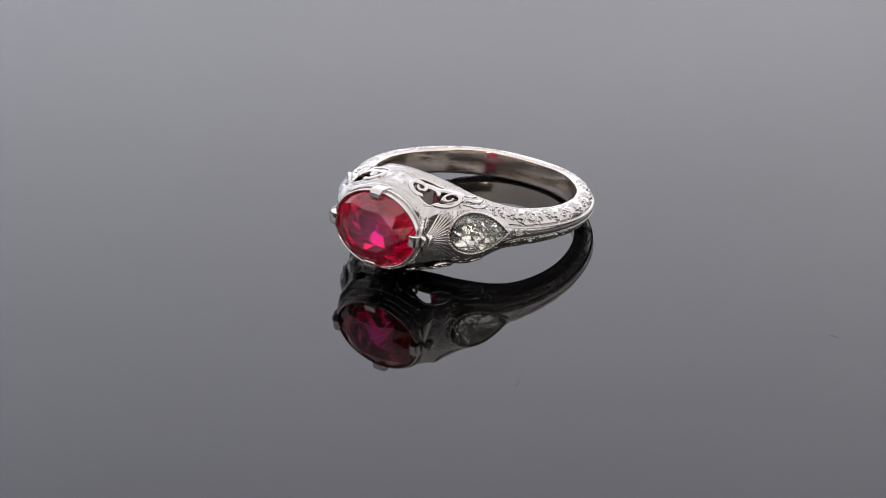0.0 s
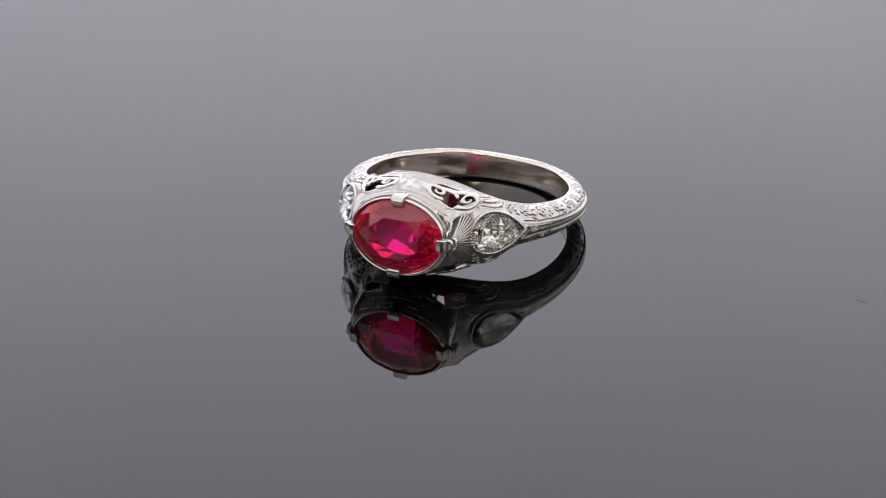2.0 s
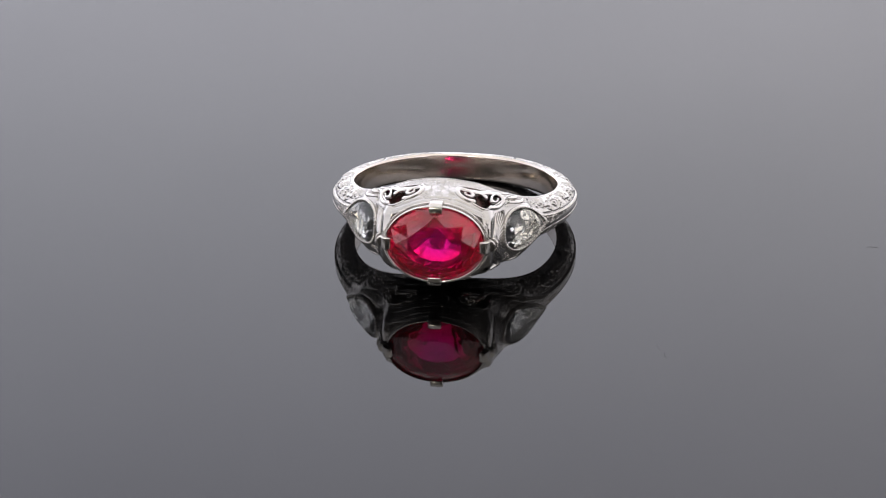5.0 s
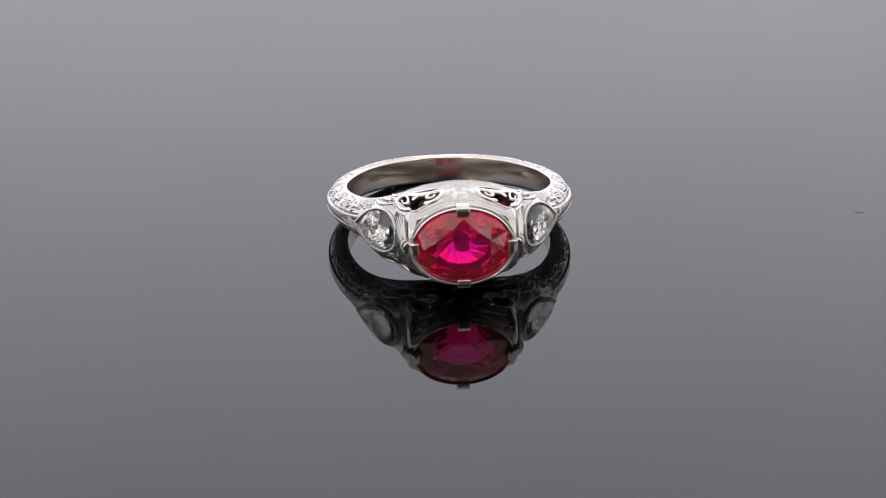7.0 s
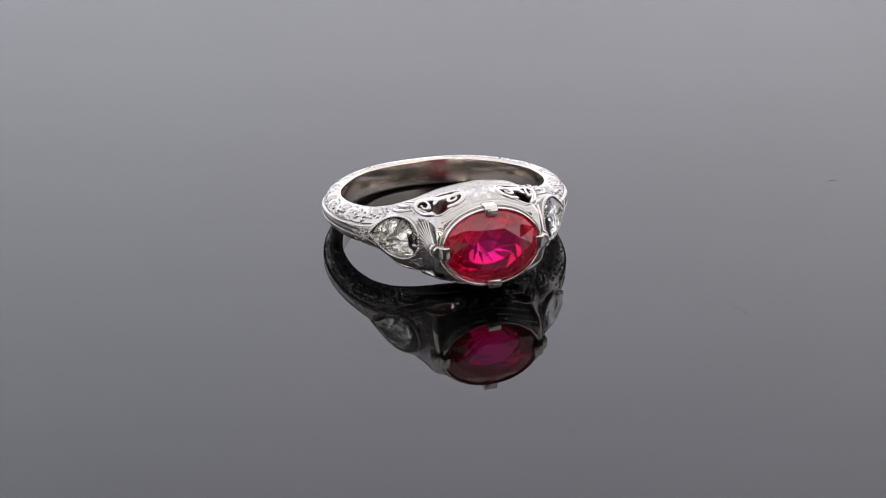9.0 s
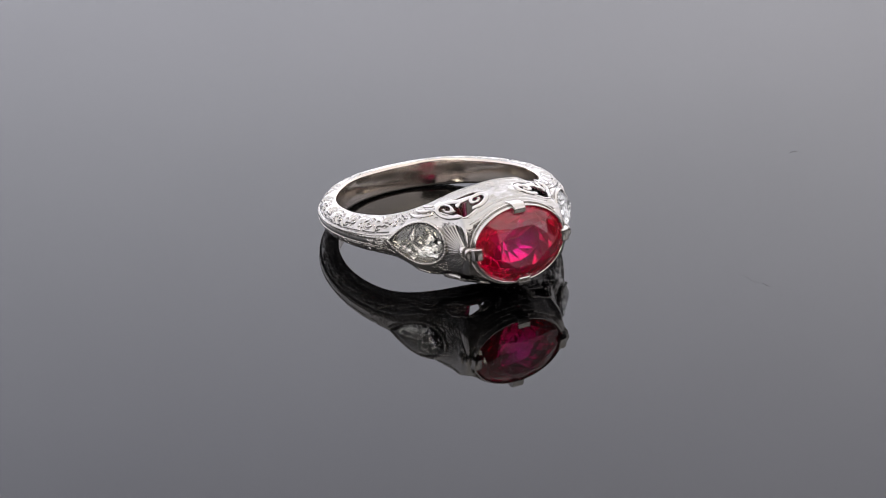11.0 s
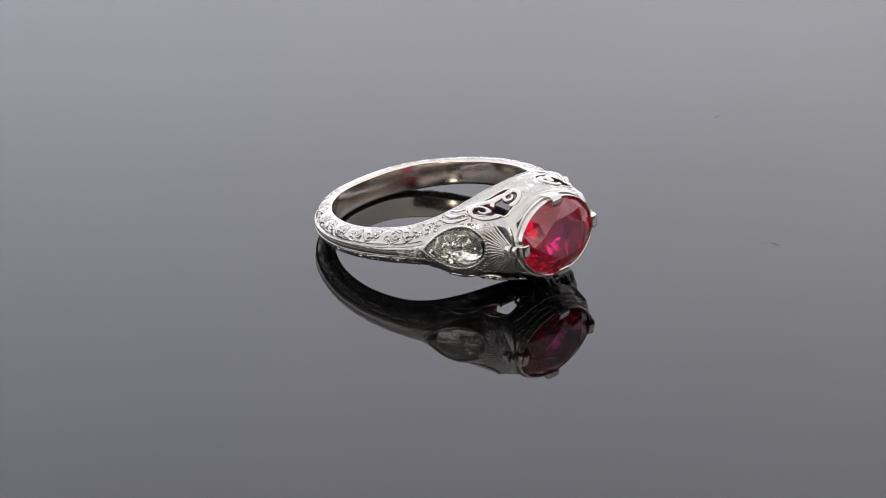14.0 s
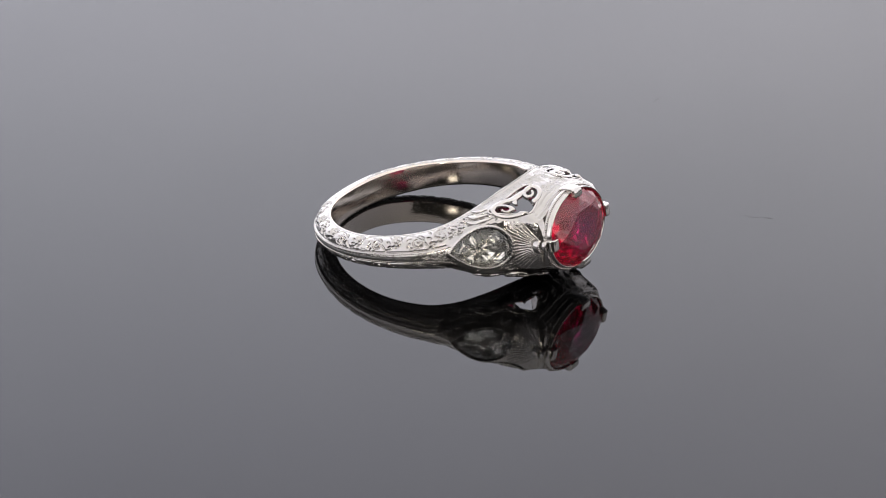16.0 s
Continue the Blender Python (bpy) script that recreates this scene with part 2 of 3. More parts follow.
def relief(phis, wide):
    """Depth of the engraving over one half of a face, as a grid."""
    x = np.radians(phis) * ARC
    y = wide[:, None] * np.linspace(0, 1, ROWS + 1)[None, :]
    depth = np.zeros_like(y)
    dx = x[1] - x[0]
    for points, deep, half in engraver_lines():
        for px, py in points:
            if px < -half:
                continue
            i0, i1 = max(0, int((px - half) / dx)), int((px + half) / dx) + 2
            if i0 >= len(x):
                continue
            w = wide[i0]
            j0, j1 = max(0, int((py - half) / w * ROWS)), int((py + half) / w * ROWS) + 2
            if j0 > ROWS or j1 <= 0:
                continue
            d = (x[i0:i1, None] - px) ** 2 + (y[i0:i1, j0:j1] - py) ** 2
            depth[i0:i1, j0:j1] = np.minimum(depth[i0:i1, j0:j1], -deep * np.clip(1 - d / half ** 2, 0, 1))
    # the cuts run out towards both edges
    return depth * np.clip(y / 0.14 - 0.15, 0, 1) * np.clip((wide[:, None] - y) / 0.08, 0, 1)


def make_band():
    half_n = int(180 / STEP)
    phis = np.arange(-half_n, half_n) * STEP
    pos = np.arange(0, half_n + 1) * STEP

    def sweep(curve):
        v = np.array([curve(p) for p in pos])
        return v[np.abs(np.arange(-half_n, half_n))]
    half, flat, out, inn, bow = (sweep(c) for c in (HALF, FLAT, OUT, IN, BOW))
    s = np.linspace(0, 1, ROWS + 1)[None, :]
    lift = bow[:, None] * np.sin(math.pi * s)
    r = inn[:, None] + (out - inn)[:, None] * s + 0.6 * lift
    w = half[:, None] + (flat - half)[:, None] * s + 0.8 * lift
    a = np.radians(phis)[:, None]
    top = np.stack([r * np.cos(a), r * np.sin(a), w], -1)
    along = np.roll(top, -1, 0) - np.roll(top, 1, 0)
    over = np.gradient(top, axis=1)
    normal = np.cross(along, over)
    normal /= np.linalg.norm(normal, axis=2, keepdims=True)
    normal *= np.sign(normal[:, :, 2:3])
    cut = relief(pos, np.array([width_at(p) for p in pos]))[np.abs(np.arange(-half_n, half_n))]
    top = top + normal * cut[:, :, None]
    n_out = 30
    f = 1 - 2 * np.arange(1, n_out)[None, :] / n_out
    wm = flat[:, None] * f
    rm = out[:, None] + 0.62 * np.minimum(1, flat / 2.2)[:, None] * (1 - f * f)
    mid = np.stack([rm * np.cos(a), rm * np.sin(a), wm], -1)
    low = top[:, ::-1] * np.array([1, 1, -1])
    verts = np.concatenate([top, mid, low], 1)
    m, n = verts.shape[1], len(phis)
    faces = []
    for i in range(n):
        j = (i + 1) % n
        phi = phis[i] + STEP / 2
        near = abs(phi) < 62
        for k in range(m - 1):
            if near:
                if k < ROWS:
                    if in_window(phi, (k + 0.5) / ROWS):
                        continue
                elif k >= m - 1 - ROWS:
                    if in_window(phi, (m - 1.5 - k) / ROWS, True):
                        continue
                elif abs(phi) < 15 or in_pear(phi, (verts[i, k, 2] + verts[i, k + 1, 2]) / 2):
                    continue
            faces.append((i * m + k, i * m + k + 1, j * m + k + 1, j * m + k))
    t = radians(TILT)
    x, y, z = verts[:, :, 0], verts[:, :, 1], verts[:, :, 2]
    verts = np.stack([x * math.cos(t) - z * math.sin(t), y, RISE + x * math.sin(t) + z * math.cos(t)], -1).reshape(-1, 3) * MM
    me = bpy.data.meshes.new("band")
    me.from_pydata(verts.tolist(), [], faces)
    me.materials.append(ENGRAVED)
    me.polygons.foreach_set("use_smooth", [True] * len(faces))
    bm = bmesh.new()
    bm.from_mesh(me)
    bmesh.ops.delete(bm, geom=[v for v in bm.verts if not v.link_faces], context="VERTS")
    bmesh.ops.recalc_face_normals(bm, faces=bm.faces)
    bm.to_mesh(me)
    bm.free()
    ob = tagged(new("band", me), "hand-engraved white metal shank and shoulders")
    ob.parent = ring
    mod = ob.modifiers.new("thickness", "SOLIDIFY")
    mod.thickness, mod.offset = 0.35 * MM, -1
    # the smooth inside of the band
    bm = bmesh.new()
    cols = []
    for phi in range(-180, 180, 2):
        a = radians(phi)
        h, r = HALF(phi), IN(phi)
        prof = [(r, h - 0.02), (r - 0.05, h * 0.8), (r - 0.07, 0), (r - 0.05, -h * 0.8), (r, -h + 0.02)]
        cols.append([bm.verts.new((q * math.cos(a), q * math.sin(a), w)) for q, w in prof])
    for i, phi in enumerate(range(-180, 180, 2)):
        if -12 <= phi < 12:
            continue
        A, B = cols[i], cols[(i + 1) % len(cols)]
        for k in range(4):
            bm.faces.new((A[k], B[k], B[k + 1], A[k + 1]))
    loose = [v for v in bm.verts if not v.link_faces]
    bmesh.ops.delete(bm, geom=loose, context="VERTS")
    bmesh.ops.recalc_face_normals(bm, faces=bm.faces)
    ob = part("inner_face", lean_all(bm), INNER, ring, "smooth polished inside of the shank")
    mod = ob.modifiers.new("thickness", "SOLIDIFY")
    mod.thickness, mod.offset = 0.12 * MM, 0


STONE_V, STONE_W, HEAD = 4.2, 3.24, 0.66


def oval(k, n, a, c):
    t = k * math.tau / n
    return a * math.cos(t), c * math.sin(t)


def make_bezel():
    bm = bmesh.new()
    n = 128
    # height, and distance outside the stone's edge
    prof = [(13.2, 0.05), (13.5, 0.18), (13.75, 0.27), (13.95, 0.31), (14.02, 0.28), (14.04, 0.18), (14.12, 0.13), (14.42, 0.125), (14.50, 0.09), (14.52, 0.03), (14.46, -0.03), (14.3, -0.07), (13.6, -0.18), (13.2, -0.22)]
    cols = []
    for k in range(n):
        y, z = oval(k, n, STONE_V, STONE_W)
        d = Vector((0, y / STONE_V ** 2, z / STONE_W ** 2)).normalized()
        cols.append([bm.verts.new((u + HEAD, y + d.y * e, z + d.z * e)) for u, e in prof])
    for i in range(n):
        A, B = cols[i], cols[(i + 1) % n]
        for k in range(len(prof)):
            j = (k + 1) % len(prof)
            bm.faces.new((A[k], A[j], B[j], B[k]))
    bmesh.ops.recalc_face_normals(bm, faces=bm.faces)
    bezel = part("bezel", lean_all(bm), PLATINUM, ring, "polished oval white metal bezel cup")
    bm = bmesh.new()
    n = 150
    for k in range(n):
        y, z = oval(k, n, STONE_V, STONE_W)
        d = Vector((0, y / STONE_V ** 2, z / STONE_W ** 2)).normalized()
        bead(bm, Vector((14.03 + HEAD, y, z)) + d * 0.25, 0.10)
    tagged(part("milgrain", lean_all(bm), PLATINUM, bezel, "row of fine beads round the bezel"), kind="stuff")


def make_stone():
    bm = bmesh.new()
    n = 16

    def level(u, f, half=0.0, m=n):
        out = []
        for k in range(m):
            t = (k + half) * math.tau / m
            out.append(bm.verts.new((u + HEAD, STONE_V * f * math.cos(t), STONE_W * f * math.sin(t))))
        return out
    table_ = level(15.35, 0.58, 0.5, 8)
    star = level(15.02, 0.80, 0.0, 8)
    girdle = level(14.38, 0.985)
    girdle2 = level(14.22, 0.985)
    steps = [girdle2] + [level(u, f, h) for u, f, h in ((13.5, 0.91, 0.5), (12.5, 0.80, 0.0), (11.6, 0.58, 0.5), (10.9, 0.30, 0.0))]
    bm.faces.new(table_)
    for k in range(8):
        a, c = table_[k], table_[(k + 1) % 8]
        s0, s1 = star[k], star[(k + 1) % 8]
        bm.faces.new((a, s1, c))
        g0, g1, g2 = girdle[2 * k], girdle[2 * k + 1], girdle[(2 * k + 2) % n]
        bm.faces.new((s0, g1, s1, a))
        bm.faces.new((s0, g0, g1))
        bm.faces.new((s1, g1, g2))
        for i, j in ((2 * k, 2 * k + 1), (2 * k + 1, (2 * k + 2) % n)):
            bm.faces.new((girdle[i], girdle2[i], girdle2[j], girdle[j]))
    # staggered facets of the pavilion
    for q, (A, B) in enumerate(zip(steps, steps[1:])):
        for k in range(n):
            j = (k + 1) % n
            if q % 2:
                bm.faces.new((A[j], B[k], B[j]))
                bm.faces.new((A[k], B[k], A[j]))
            else:
                bm.faces.new((A[k], B[k], B[j]))
                bm.faces.new((A[k], B[j], A[j]))
    keel = [bm.verts.new((10.5 + HEAD, y, 0)) for y in (0.75, -0.75)]
    last = steps[-1]
    for k in range(n):
        j = (k + 1) % n
        near = keel[0] if last[k].co.y + last[j].co.y > 0 else keel[1]
        bm.faces.new((last[k], near, last[j]))
    for a in (n // 4, 3 * n // 4):
        bm.faces.new((last[a], keel[0], keel[1]))
    bmesh.ops.triangulate(bm, faces=[f for f in bm.faces if len(f.verts) == 4])
    bmesh.ops.recalc_face_normals(bm, faces=bm.faces)
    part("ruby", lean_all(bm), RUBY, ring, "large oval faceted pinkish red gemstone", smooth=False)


def make_prongs():
    for y, z in ((1, 0), (-1, 0), (0, 1), (0, -1)):
        out = Vector((0, y, z))
        across = Vector((0, -z, y))
        base = STONE_V if y else STONE_W
        path = [(13.2, 0.1), (13.3, 0.36), (14.0, 0.42), (14.6, 0.42), (14.9, 0.28), (15.02, 0.0), (14.98, -0.44), (14.7, -0.48), (14.45, 0.0), (14.0, 0.05)]
        path = [(u, 1.0 + d / base) for u, d in path]
        bm = bmesh.new()
        w = 0.52 if y else 0.56
        A = [bm.verts.new(Vector((u + HEAD, 0, 0)) + out * f * base - across * w) for u, f in path]
        B = [bm.verts.new(Vector((u + HEAD, 0, 0)) + out * f * base + across * w) for u, f in path]
        bm.faces.new(A)
        bm.faces.new(B[::-1])
        for k in range(len(path)):
            j = (k + 1) % len(path)
            bm.faces.new((A[k], B[k], B[j], A[j]))
        bmesh.ops.recalc_face_normals(bm, faces=bm.faces)
        bmesh.ops.bevel(bm, geom=bm.edges[:], offset=0.11, segments=3, affect="EDGES", profile=0.6)
        prong = part("prong", lean_all(bm), PLATINUM, ring, "square polished claw prong")
        if not y:
            continue
        # turned collars below the side claws, with a row of beads between
        bm = bmesh.new()
        for u, d, radius, deep in ((14.15, 0.34, 0.52, 0.42), (13.5, 0.44, 0.62, 0.6)):
            m = Matrix.Translation(Vector((u + HEAD, 0, 0)) + out * (base + d)) @ Matrix.Rotation(math.pi / 2, 4, "Y")
            part_ = bmesh.ops.create_cone(bm, cap_ends=True, segments=28, radius1=radius, radius2=radius, depth=deep, matrix=m)["verts"]
            rims = {e for v in part_ for e in v.link_edges if abs(e.verts[0].co.x - e.verts[1].co.x) < 0.01}
            bmesh.ops.bevel(bm, geom=list(rims), offset=0.12, segments=3, affect="EDGES", profile=0.6)
        for k in range(22):
            q = k * math.tau / 22
            bead(bm, Vector((13.80 + HEAD, 0, 0)) + out * (base + 0.38 + 0.57 * math.cos(q)) + across * 0.57 * math.sin(q), 0.085)
        part("collar", lean_all(bm), PLATINUM, prong, "turned and beaded collar")


def make_pear(side):
    centre, radius = PEAR_AT, PEAR_R

    def place(x, y, up):
        phi = side * (centre + math.degrees(x / radius))
        a = radians(phi)
        y += PEAR_UP
        r = OUT(phi) + swell(phi, min(abs(y), FLAT(phi))) + up
        return Vector((r * math.cos(a), r * math.sin(a), y))
    n = 40
    bm = bmesh.new()
    tube(bm, [place(*[c * 1.14 for c in pear(k / n)], 0.08) for k in range(n + 1)], 0.15, 8)
    rim = part("pear_bezel", lean_all(bm), PLATINUM, ring, "pear-shaped white metal side setting")
    bm = bmesh.new()
    for k in range(52):
        bead(bm, place(*[c * 1.13 for c in pear(k / 52)], 0.22), 0.13)
    tagged(part("milgrain", lean_all(bm), PLATINUM, rim, "fine beaded edge of the pear setting"), kind="stuff")
    bm = bmesh.new()

    def level(f, up, half=0.0):
        return [bm.verts.new(place(*[c * f * rnd.uniform(0.96, 1.04) for c in pear((k + half) / m)], up + rnd.uniform(-0.03, 0.03))) for k in range(m)]
    rnd = random.Random(5)
    m = 16
    t, s, c2, g = level(0.54, 0.50), level(0.72, 0.42, 0.5), level(0.92, 0.28), level(1.09, 0.10, 0.5)
    p, p2 = level(0.70, -0.10), level(0.36, -0.22, 0.5)
    low = bm.verts.new(place(-0.5, 0, -0.3))
    bm.faces.new(t)
    for A, B, half in ((t, s, 1), (s, c2, 0), (c2, g, 1), (g, p, 0), (p, p2, 1)):
        for k in range(m):
            j = (k + 1) % m
            if half:
                bm.faces.new((A[k], B[k], A[j]))
                bm.faces.new((A[j], B[k], B[j]))
            else:
                bm.faces.new((A[k], B[j], A[j]))
                bm.faces.new((A[k], B[k], B[j]))
    for k in range(m):
        bm.faces.new((p2[k], low, p2[(k + 1) % m]))
    bmesh.ops.recalc_face_normals(bm, faces=bm.faces)
    part("side_diamond", lean_all(bm), DIAMOND, ring, "pear-cut clear diamond", smooth=False)
    # polished, faceted reflector cup, added behind the stone to brighten it
    bm = bmesh.new()
    n = 19
    cup = [[bm.verts.new(place(*[c * f for c in pear((k + 0.5 * (i % 2)) / n)], up + rnd.uniform(-0.3, 0.2))) for k in range(n)] for i, (f, up) in enumerate(((1.14, 0.0), (0.96, -0.34), (0.70, -0.30), (0.44, -0.75), (0.12, -0.45)))]
    for A, B in zip(cup, cup[1:]):
        for k in range(n):
            j = (k + 1) % n
            bm.faces.new((A[k], A[j], B[j], B[k]))
    bm.faces.new(cup[-1])
    bmesh.ops.triangulate(bm, faces=bm.faces)
    bmesh.ops.recalc_face_normals(bm, faces=bm.faces)
    part("cup", lean_all(bm), REFLECTOR, rim, "", False)


def on_skin(phi, s, up, low=False):
    p = skin(phi, s) + skin_normal(phi, s) * up
    return lean((p.x, p.y, -p.z)) if low else lean(p)


def flat_to_skin(phi0, s0, x, y, up, low):
    """A step of x mm along the band and y mm across it from a place on the face."""
    sign = 1 if phi0 > 0 else -1
    phi = phi0 + sign * math.degrees(x / 11.2)
    s = min(1.0, max(0.0, s0 + y / width_at(phi)))
    return on_skin(phi, s, up, low)


def strap(bm, phi0, s0, points, widths, low=False, up=0.0, high=0.13):
    """A flat band with a rounded back, laid on the face along points (mm along and across)."""
    rows_ = []
    n = len(points)
    for i, (x, y) in enumerate(points):
        (xa, ya), (xb, yb) = points[max(i - 1, 0)], points[min(i + 1, n - 1)]
        q = math.hypot(xb - xa, yb - ya) or 1.0
        nx, ny = -(yb - ya) / q, (xb - xa) / q
        w = widths[i]
        rows_.append([bm.verts.new(flat_to_skin(phi0, s0, x + nx * w * f, y + ny * w * f, up + h * high, low))
                      for f, h in ((-1, -1.6), (-1, 0.2), (-0.75, 0.75), (-0.3, 0.95), (0.3, 0.95), (0.75, 0.75), (1, 0.2), (1, -1.6))])
    for A, B in zip(rows_, rows_[1:]):
        for k in range(8):
            j = (k + 1) % 8
            bm.faces.new((A[k], A[j], B[j], B[k]))
    bm.faces.new(rows_[0][::-1])
    bm.faces.new(rows_[-1])


def stroke(bm, phi0, s0, x0, y0, x1, y1, bend, thick, low=False, up=0.0, high=0.1):
    points = arc(x0, y0, x1, y1, bend)[::3]
    n = len(points) - 1
    strap(bm, phi0, s0, points, [thick * (0.25 + 3 * (i / n) * (1 - i / n)) for i in range(n + 1)], low, up, high)


def make_leaf_cuts():
    """Small raised leaves on the outer face round the pear settings."""
    rnd = random.Random(12)
    for side in (1, -1):
        bm = bmesh.new()
        for k in range(150):
            p = rnd.uniform(25.5, 58)
            w = rnd.uniform(-0.95, 0.95) * FLAT(p)
            if any(in_pear(p + d, w / 1.25) for d in (-2.5, -1.2, 0, 1.2, 2.5)):
                continue
            a = rnd.uniform(0, math.tau)
            b = rnd.choice((-0.2, 0.2))
            pts, rad = [], []
            for i in range(5):
                f = i / 4
                q = p + 2.6 * f * math.cos(a)
                h = FLAT(q)
                v = min(h, max(-h, w + 0.5 * f * math.sin(a) + b * 4 * f * (1 - f)))
                r = OUT(q) + swell(q, v)
                t = radians(side * q)
                pts.append(lean((r * math.cos(t), r * math.sin(t), v)))
                rad.append(0.055 * (0.3 + 2.4 * f * (1 - f)))
            tube(bm, pts, rad, 5)
        tagged(part("engraving", bm, PLATINUM, ring, "raised leaves round the side setting"), kind="stuff")


def window_edge(side, low):
    """The rounded lip of an opening in the gallery."""
    points = []
    n = 72
    for k in range(n + 1):
        a = k * math.tau / n
        x = math.cos(a)
        y = ((0.13 if low else 0.27) - 0.02 * x) * math.sin(a)
        points.append(on_skin(side * (17.3 + (8.0 if low else 10.8) * x), 0.51 + 0.09 * x + y, -0.03, low))
    bm = bmesh.new()
    tube(bm, points, 0.10, 8)
    part("window_lip", bm, PLATINUM, ring)


def make_scrollwork():
    for low in (False, True):
        size = 0.62 if low else 1.0
        for side in (1, -1):
            window_edge(side, low)
            for phi, s0, radius, turns, start, hand in ((22.6, 0.63, 1.0, 1.3, 2.6, -1), (10.6, 0.49, 0.92, 1.25, 1.0, 1)):
                bm = bmesh.new()
                points = spiral(0, 0, radius * size, turns, start, hand, 0.80)[::2]
                n = len(points) - 1
                strap(bm, side * phi, s0, points, [size * (0.22 - 0.10 * i / n) for i in range(n + 1)], low, 0.02)
                # the rolled eye of the scroll
                bead(bm, flat_to_skin(side * phi, s0, points[-1][0], points[-1][1], 0.08, low), 0.15 * size)
                part("scroll", bm, PLATINUM, ring, "curled openwork scroll of the gallery")
            bm = bmesh.new()
            stroke(bm, side * 17.0, 0.40, -1.9 * size, 0.15, 1.9 * size, 0.35, -0.14, 0.30 * size, low)
            stroke(bm, side * 17.0, 0.36, -0.5, 0.05, 0.6, -0.55 * size, 0.25, 0.20 * size, low)
            stroke(bm, side * 17.0, 0.38, -0.1, 0.1, 0.25, 0.75 * size, -0.2, 0.16 * size, low)
            part("leaf", bm, PLATINUM, ring, "small openwork leaf of the gallery")
            bm = bmesh.new()
            stroke(bm, side * 25.0, 0.60, 0.6, 0.7 * size, 2.6, -0.1, 0.2, 0.2, low)
            stroke(bm, side * 25.0, 0.60, 0.8, 0.2 * size, 2.2, -0.7, 0.2, 0.2, low)
            stroke(bm, side * 25.0, 0.60, 0.5, -0.5 * size, 1.6, -1.2, 0.2, 0.16, low)
            part("leaf", bm, PLATINUM, ring, "leaf curling from the scroll over the shoulder")


def make_fans():
    for side in (1, -1):
        for k in range(17):
            bm = bmesh.new()
            a = -1.35 + 2.7 * k / 16
            pts, rad = [], []
            for i in range(6):
                f = 0.12 + 0.88 * i / 5
                phi = 17.8 + 8.2 * f * math.cos(a) ** 0.6
                w = 2.5 * f * math.sin(a)
                b = radians(side * phi)
                h = FLAT(phi)
                if abs(w) > h:
                    w = math.copysign(h + 0.3 * (abs(w) - h), w)
                r = OUT(phi) + swell(phi, w) + 0.03
                pts.append(lean((r * math.cos(b), r * math.sin(b), w)))
                rad.append(0.11 * (1.05 - 0.6 * f))
            tube(bm, pts, rad, 6)
            part("fan_rib", bm, PLATINUM, ring)


def make_ridge_beads():
    for side in (1, -1):
        bm = bmesh.new()
        p = 47.5
        while p < 178:
            for w in (FLAT(p) * 0.92, -FLAT(p) * 0.92):
                a = radians(side * p)
                r = OUT(p) + 0.02
                bead(bm, lean((r * math.cos(a), r * math.sin(a), w)), 0.085)
            p += 0.95
        tagged(part("milgrain", bm, PLATINUM, ring, "line of fine beads along the shank's ridge"), kind="stuff")
    bm = bmesh.new()
    for low in (False, True):
        p = -26.0
        while p <= 26:
            bead(bm, on_skin(p, 0.015, 0.0, low), 0.085)
            p += 0.95
    tagged(part("milgrain", bm, PLATINUM, ring, "line of fine beads along the gallery's edge"), kind="stuff")


make_band()
make_bezel()
make_stone()
make_prongs()
make_pear(1)
make_pear(-1)
make_leaf_cuts()
make_scrollwork()
make_fans()
make_ridge_beads()
tagged(ring, "engraved white metal ring with oval ruby, lying on black acrylic", "ring")


# ---- the turntable with its lint, the table and the tent ----
turntable = new("turntable")
bm = bmesh.new()
bmesh.ops.create_cone(bm, cap_ends=True, segments=160, radius1=165, radius2=165, depth=5, matrix=Matrix.Translation((0, 0, -2.5)))
bmesh.ops.bevel(bm, geom=[e for e in bm.edges if abs(e.verts[0].co.z - e.verts[1].co.z) < 0.01 and len(e.link_faces) == 2 and any(len(f.verts) > 4 for f in e.link_faces)], offset=0.6, segments=2, affect="EDGES")
part("disc", bm, ACRYLIC, turntable, "glossy black acrylic disc", smooth=False)
bm = bmesh.new()
bmesh.ops.create_cone(bm, cap_ends=True, segments=64, radius1=90, radius2=90, depth=25, matrix=Matrix.Translation((0, 0, -17.5)))
part("base", bm, TABLE, turntable, "round dark turntable base", smooth=False)
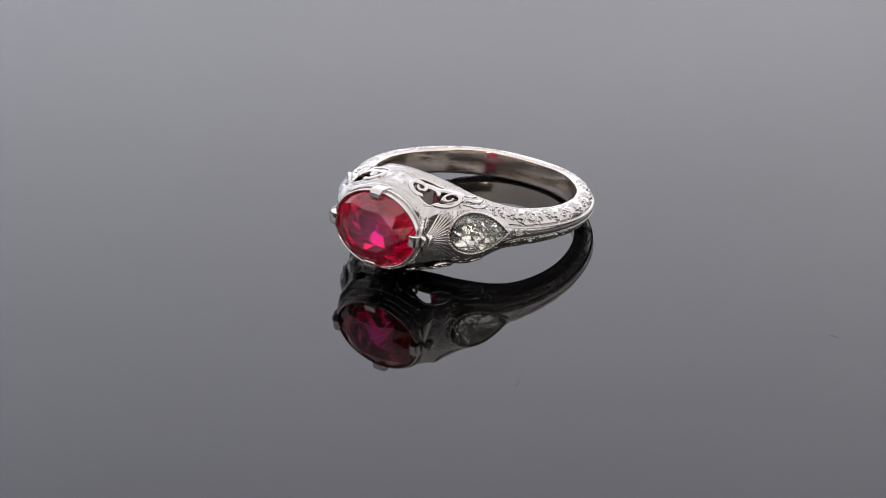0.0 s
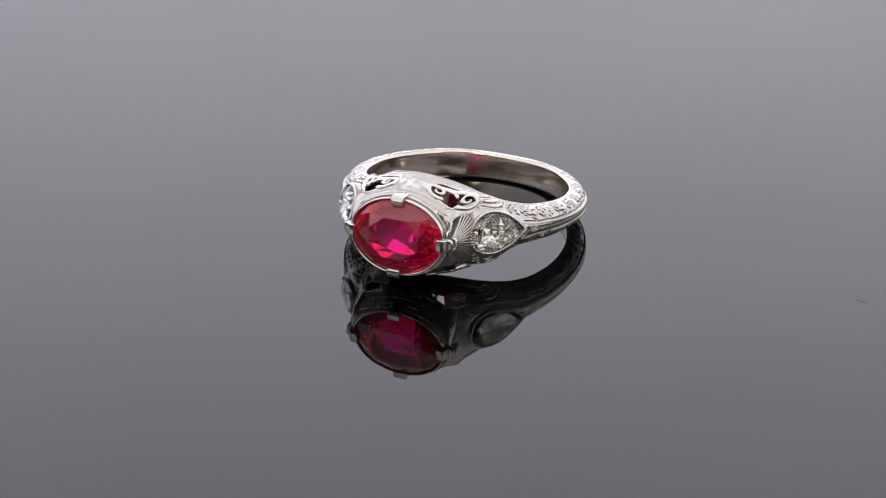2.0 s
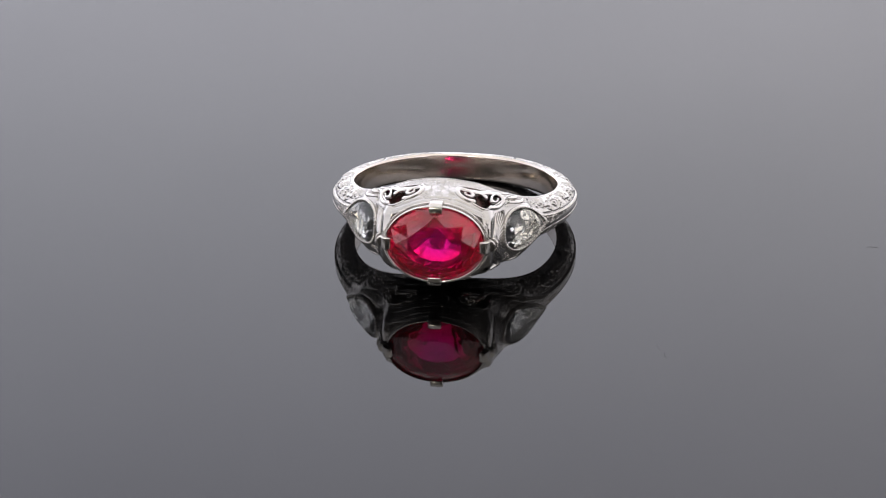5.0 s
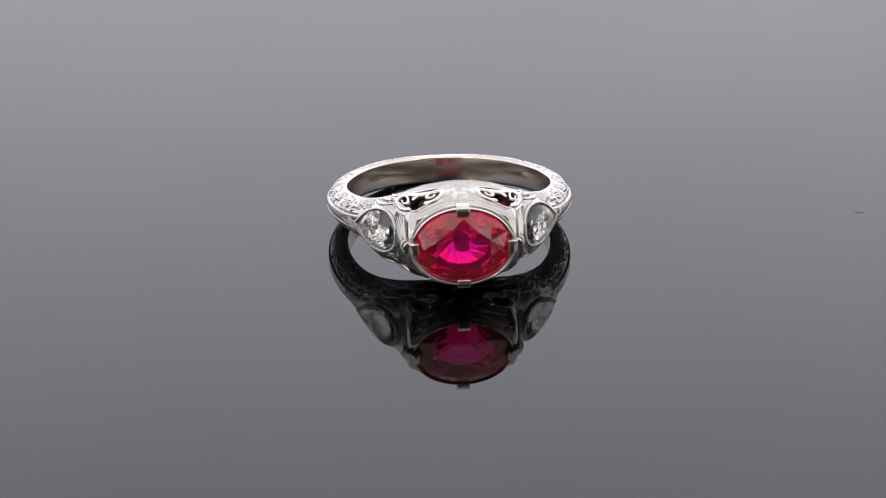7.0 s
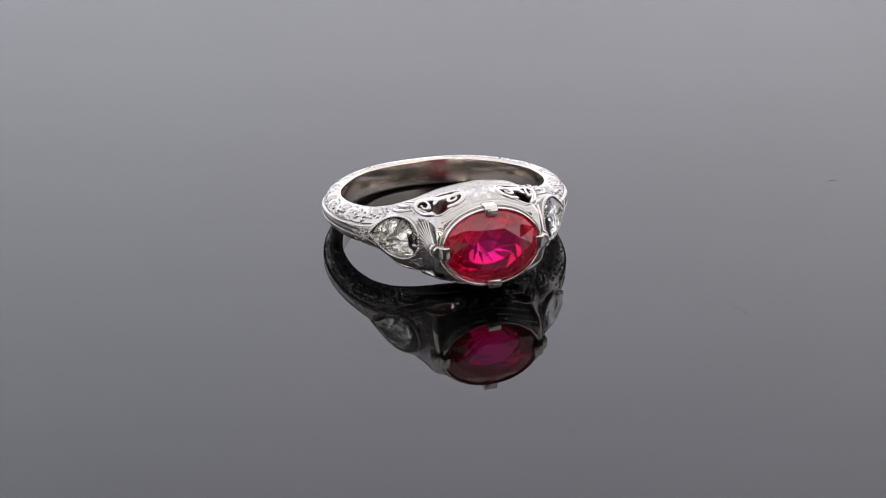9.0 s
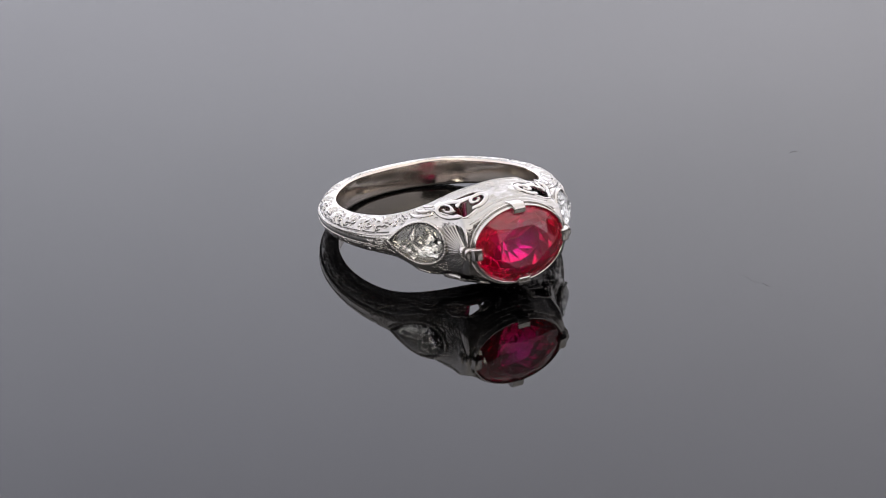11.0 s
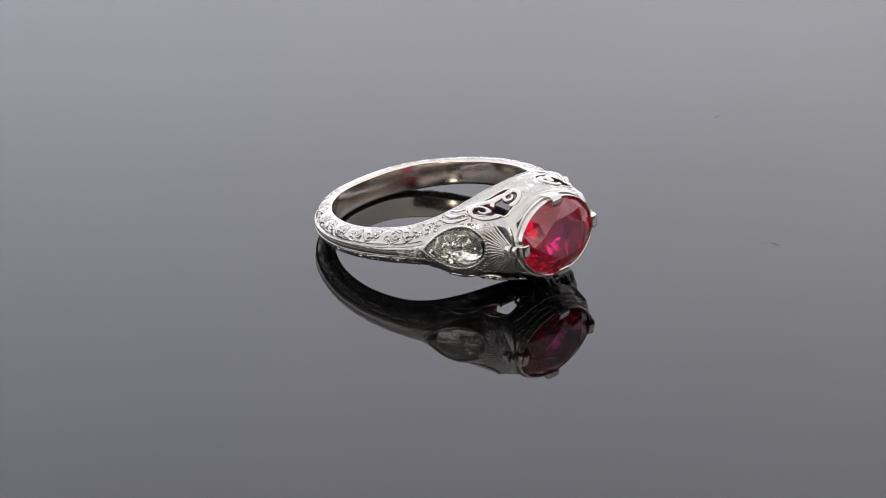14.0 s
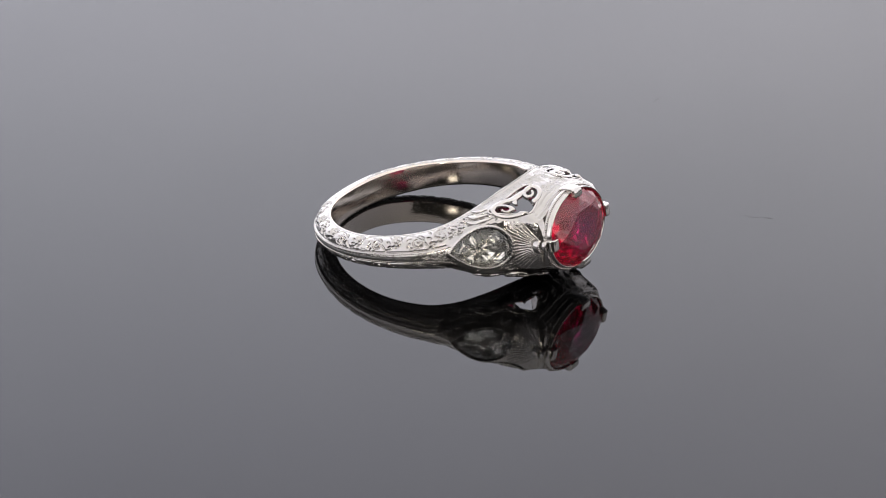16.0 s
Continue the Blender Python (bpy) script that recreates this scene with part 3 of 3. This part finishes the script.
# lint: x, y, length, heading, each in millimetres and degrees
for x, y, length, heading in ((19.2, -18.2, 0.9, 120), (18.5, -16.8, 1.8, 119), (34.5, 4.5, 1.0, 20), (17.7, 6.0, 0.25, 60)):
    bm = bmesh.new()
    h = radians(heading)
    d = Vector((math.cos(h), math.sin(h), 0))
    n = Vector((-d.y, d.x, 0))
    thick = 0.014 if 0.5 < length < 1.5 else 0.007
    pts = [Vector((x, y, thick * 0.8)) + d * length * (f - 0.5) + n * 0.12 * length * math.sin(5 * f) for f in (0, 0.2, 0.4, 0.6, 0.8, 1)]
    tube(bm, pts, [thick * q for q in (0.4, 0.9, 1.0, 0.8, 0.9, 0.4)], 5)
    part("lint", bm, DUST, turntable, "tiny grey fleck of lint")
tagged(turntable, "glossy black acrylic turntable disc with a few specks of lint", "turntable")

bm = bmesh.new()
bmesh.ops.create_grid(bm, x_segments=2, y_segments=2, size=0.95)
bmesh.ops.translate(bm, vec=(0, 0, -0.03), verts=bm.verts)
ground = tagged(part("ground", bm, TABLE, None, "", False, 1.0), "plain dark table surface under the turntable", "table", kind="structure")

# tent: a fabric back and roof, open in front where the camera looks in
bm = bmesh.new()
R = 0.75
rows_ = []
for i in range(31):
    el = radians(-3 + 93 * i / 30)
    row = []
    for k in range(72):
        az = radians(5 * k)
        row.append(bm.verts.new((R * math.cos(el) * math.cos(az), R * math.cos(el) * math.sin(az), R * math.sin(el))))
    rows_.append(row)
for i, (A, B) in enumerate(zip(rows_, rows_[1:])):
    for k in range(72):
        if (240 <= 5 * k < 300 and -3 + 3.1 * i < 43) or ((5 * k >= 145 or 5 * k < 35) and -3 + 3.1 * i < 7):
            continue
        bm.faces.new((A[k], A[(k + 1) % 72], B[(k + 1) % 72], B[k]))
tent = tagged(part("light_tent", bm, FABRIC, None, "", True, 1.0), "self-glowing white light tent round the turntable", "light tent", kind="structure")


# ---- what turns ----
def motions():
    rows_ring, rows_disc = [], []
    for k in range(9):
        t = 2.0 * k
        a = TURN_AT_START + TURN_RATE * t
        turn = pose(0, 0, 0, 0, 0, a)
        rows_ring.append((t, turn @ pose(RING_CENTRE[0], RING_CENTRE[1], 0, 0, 0, RING_YAW)))
        rows_disc.append((t, turn))
    walk(ring, rows_ring)
    walk(turntable, rows_disc)


motions()
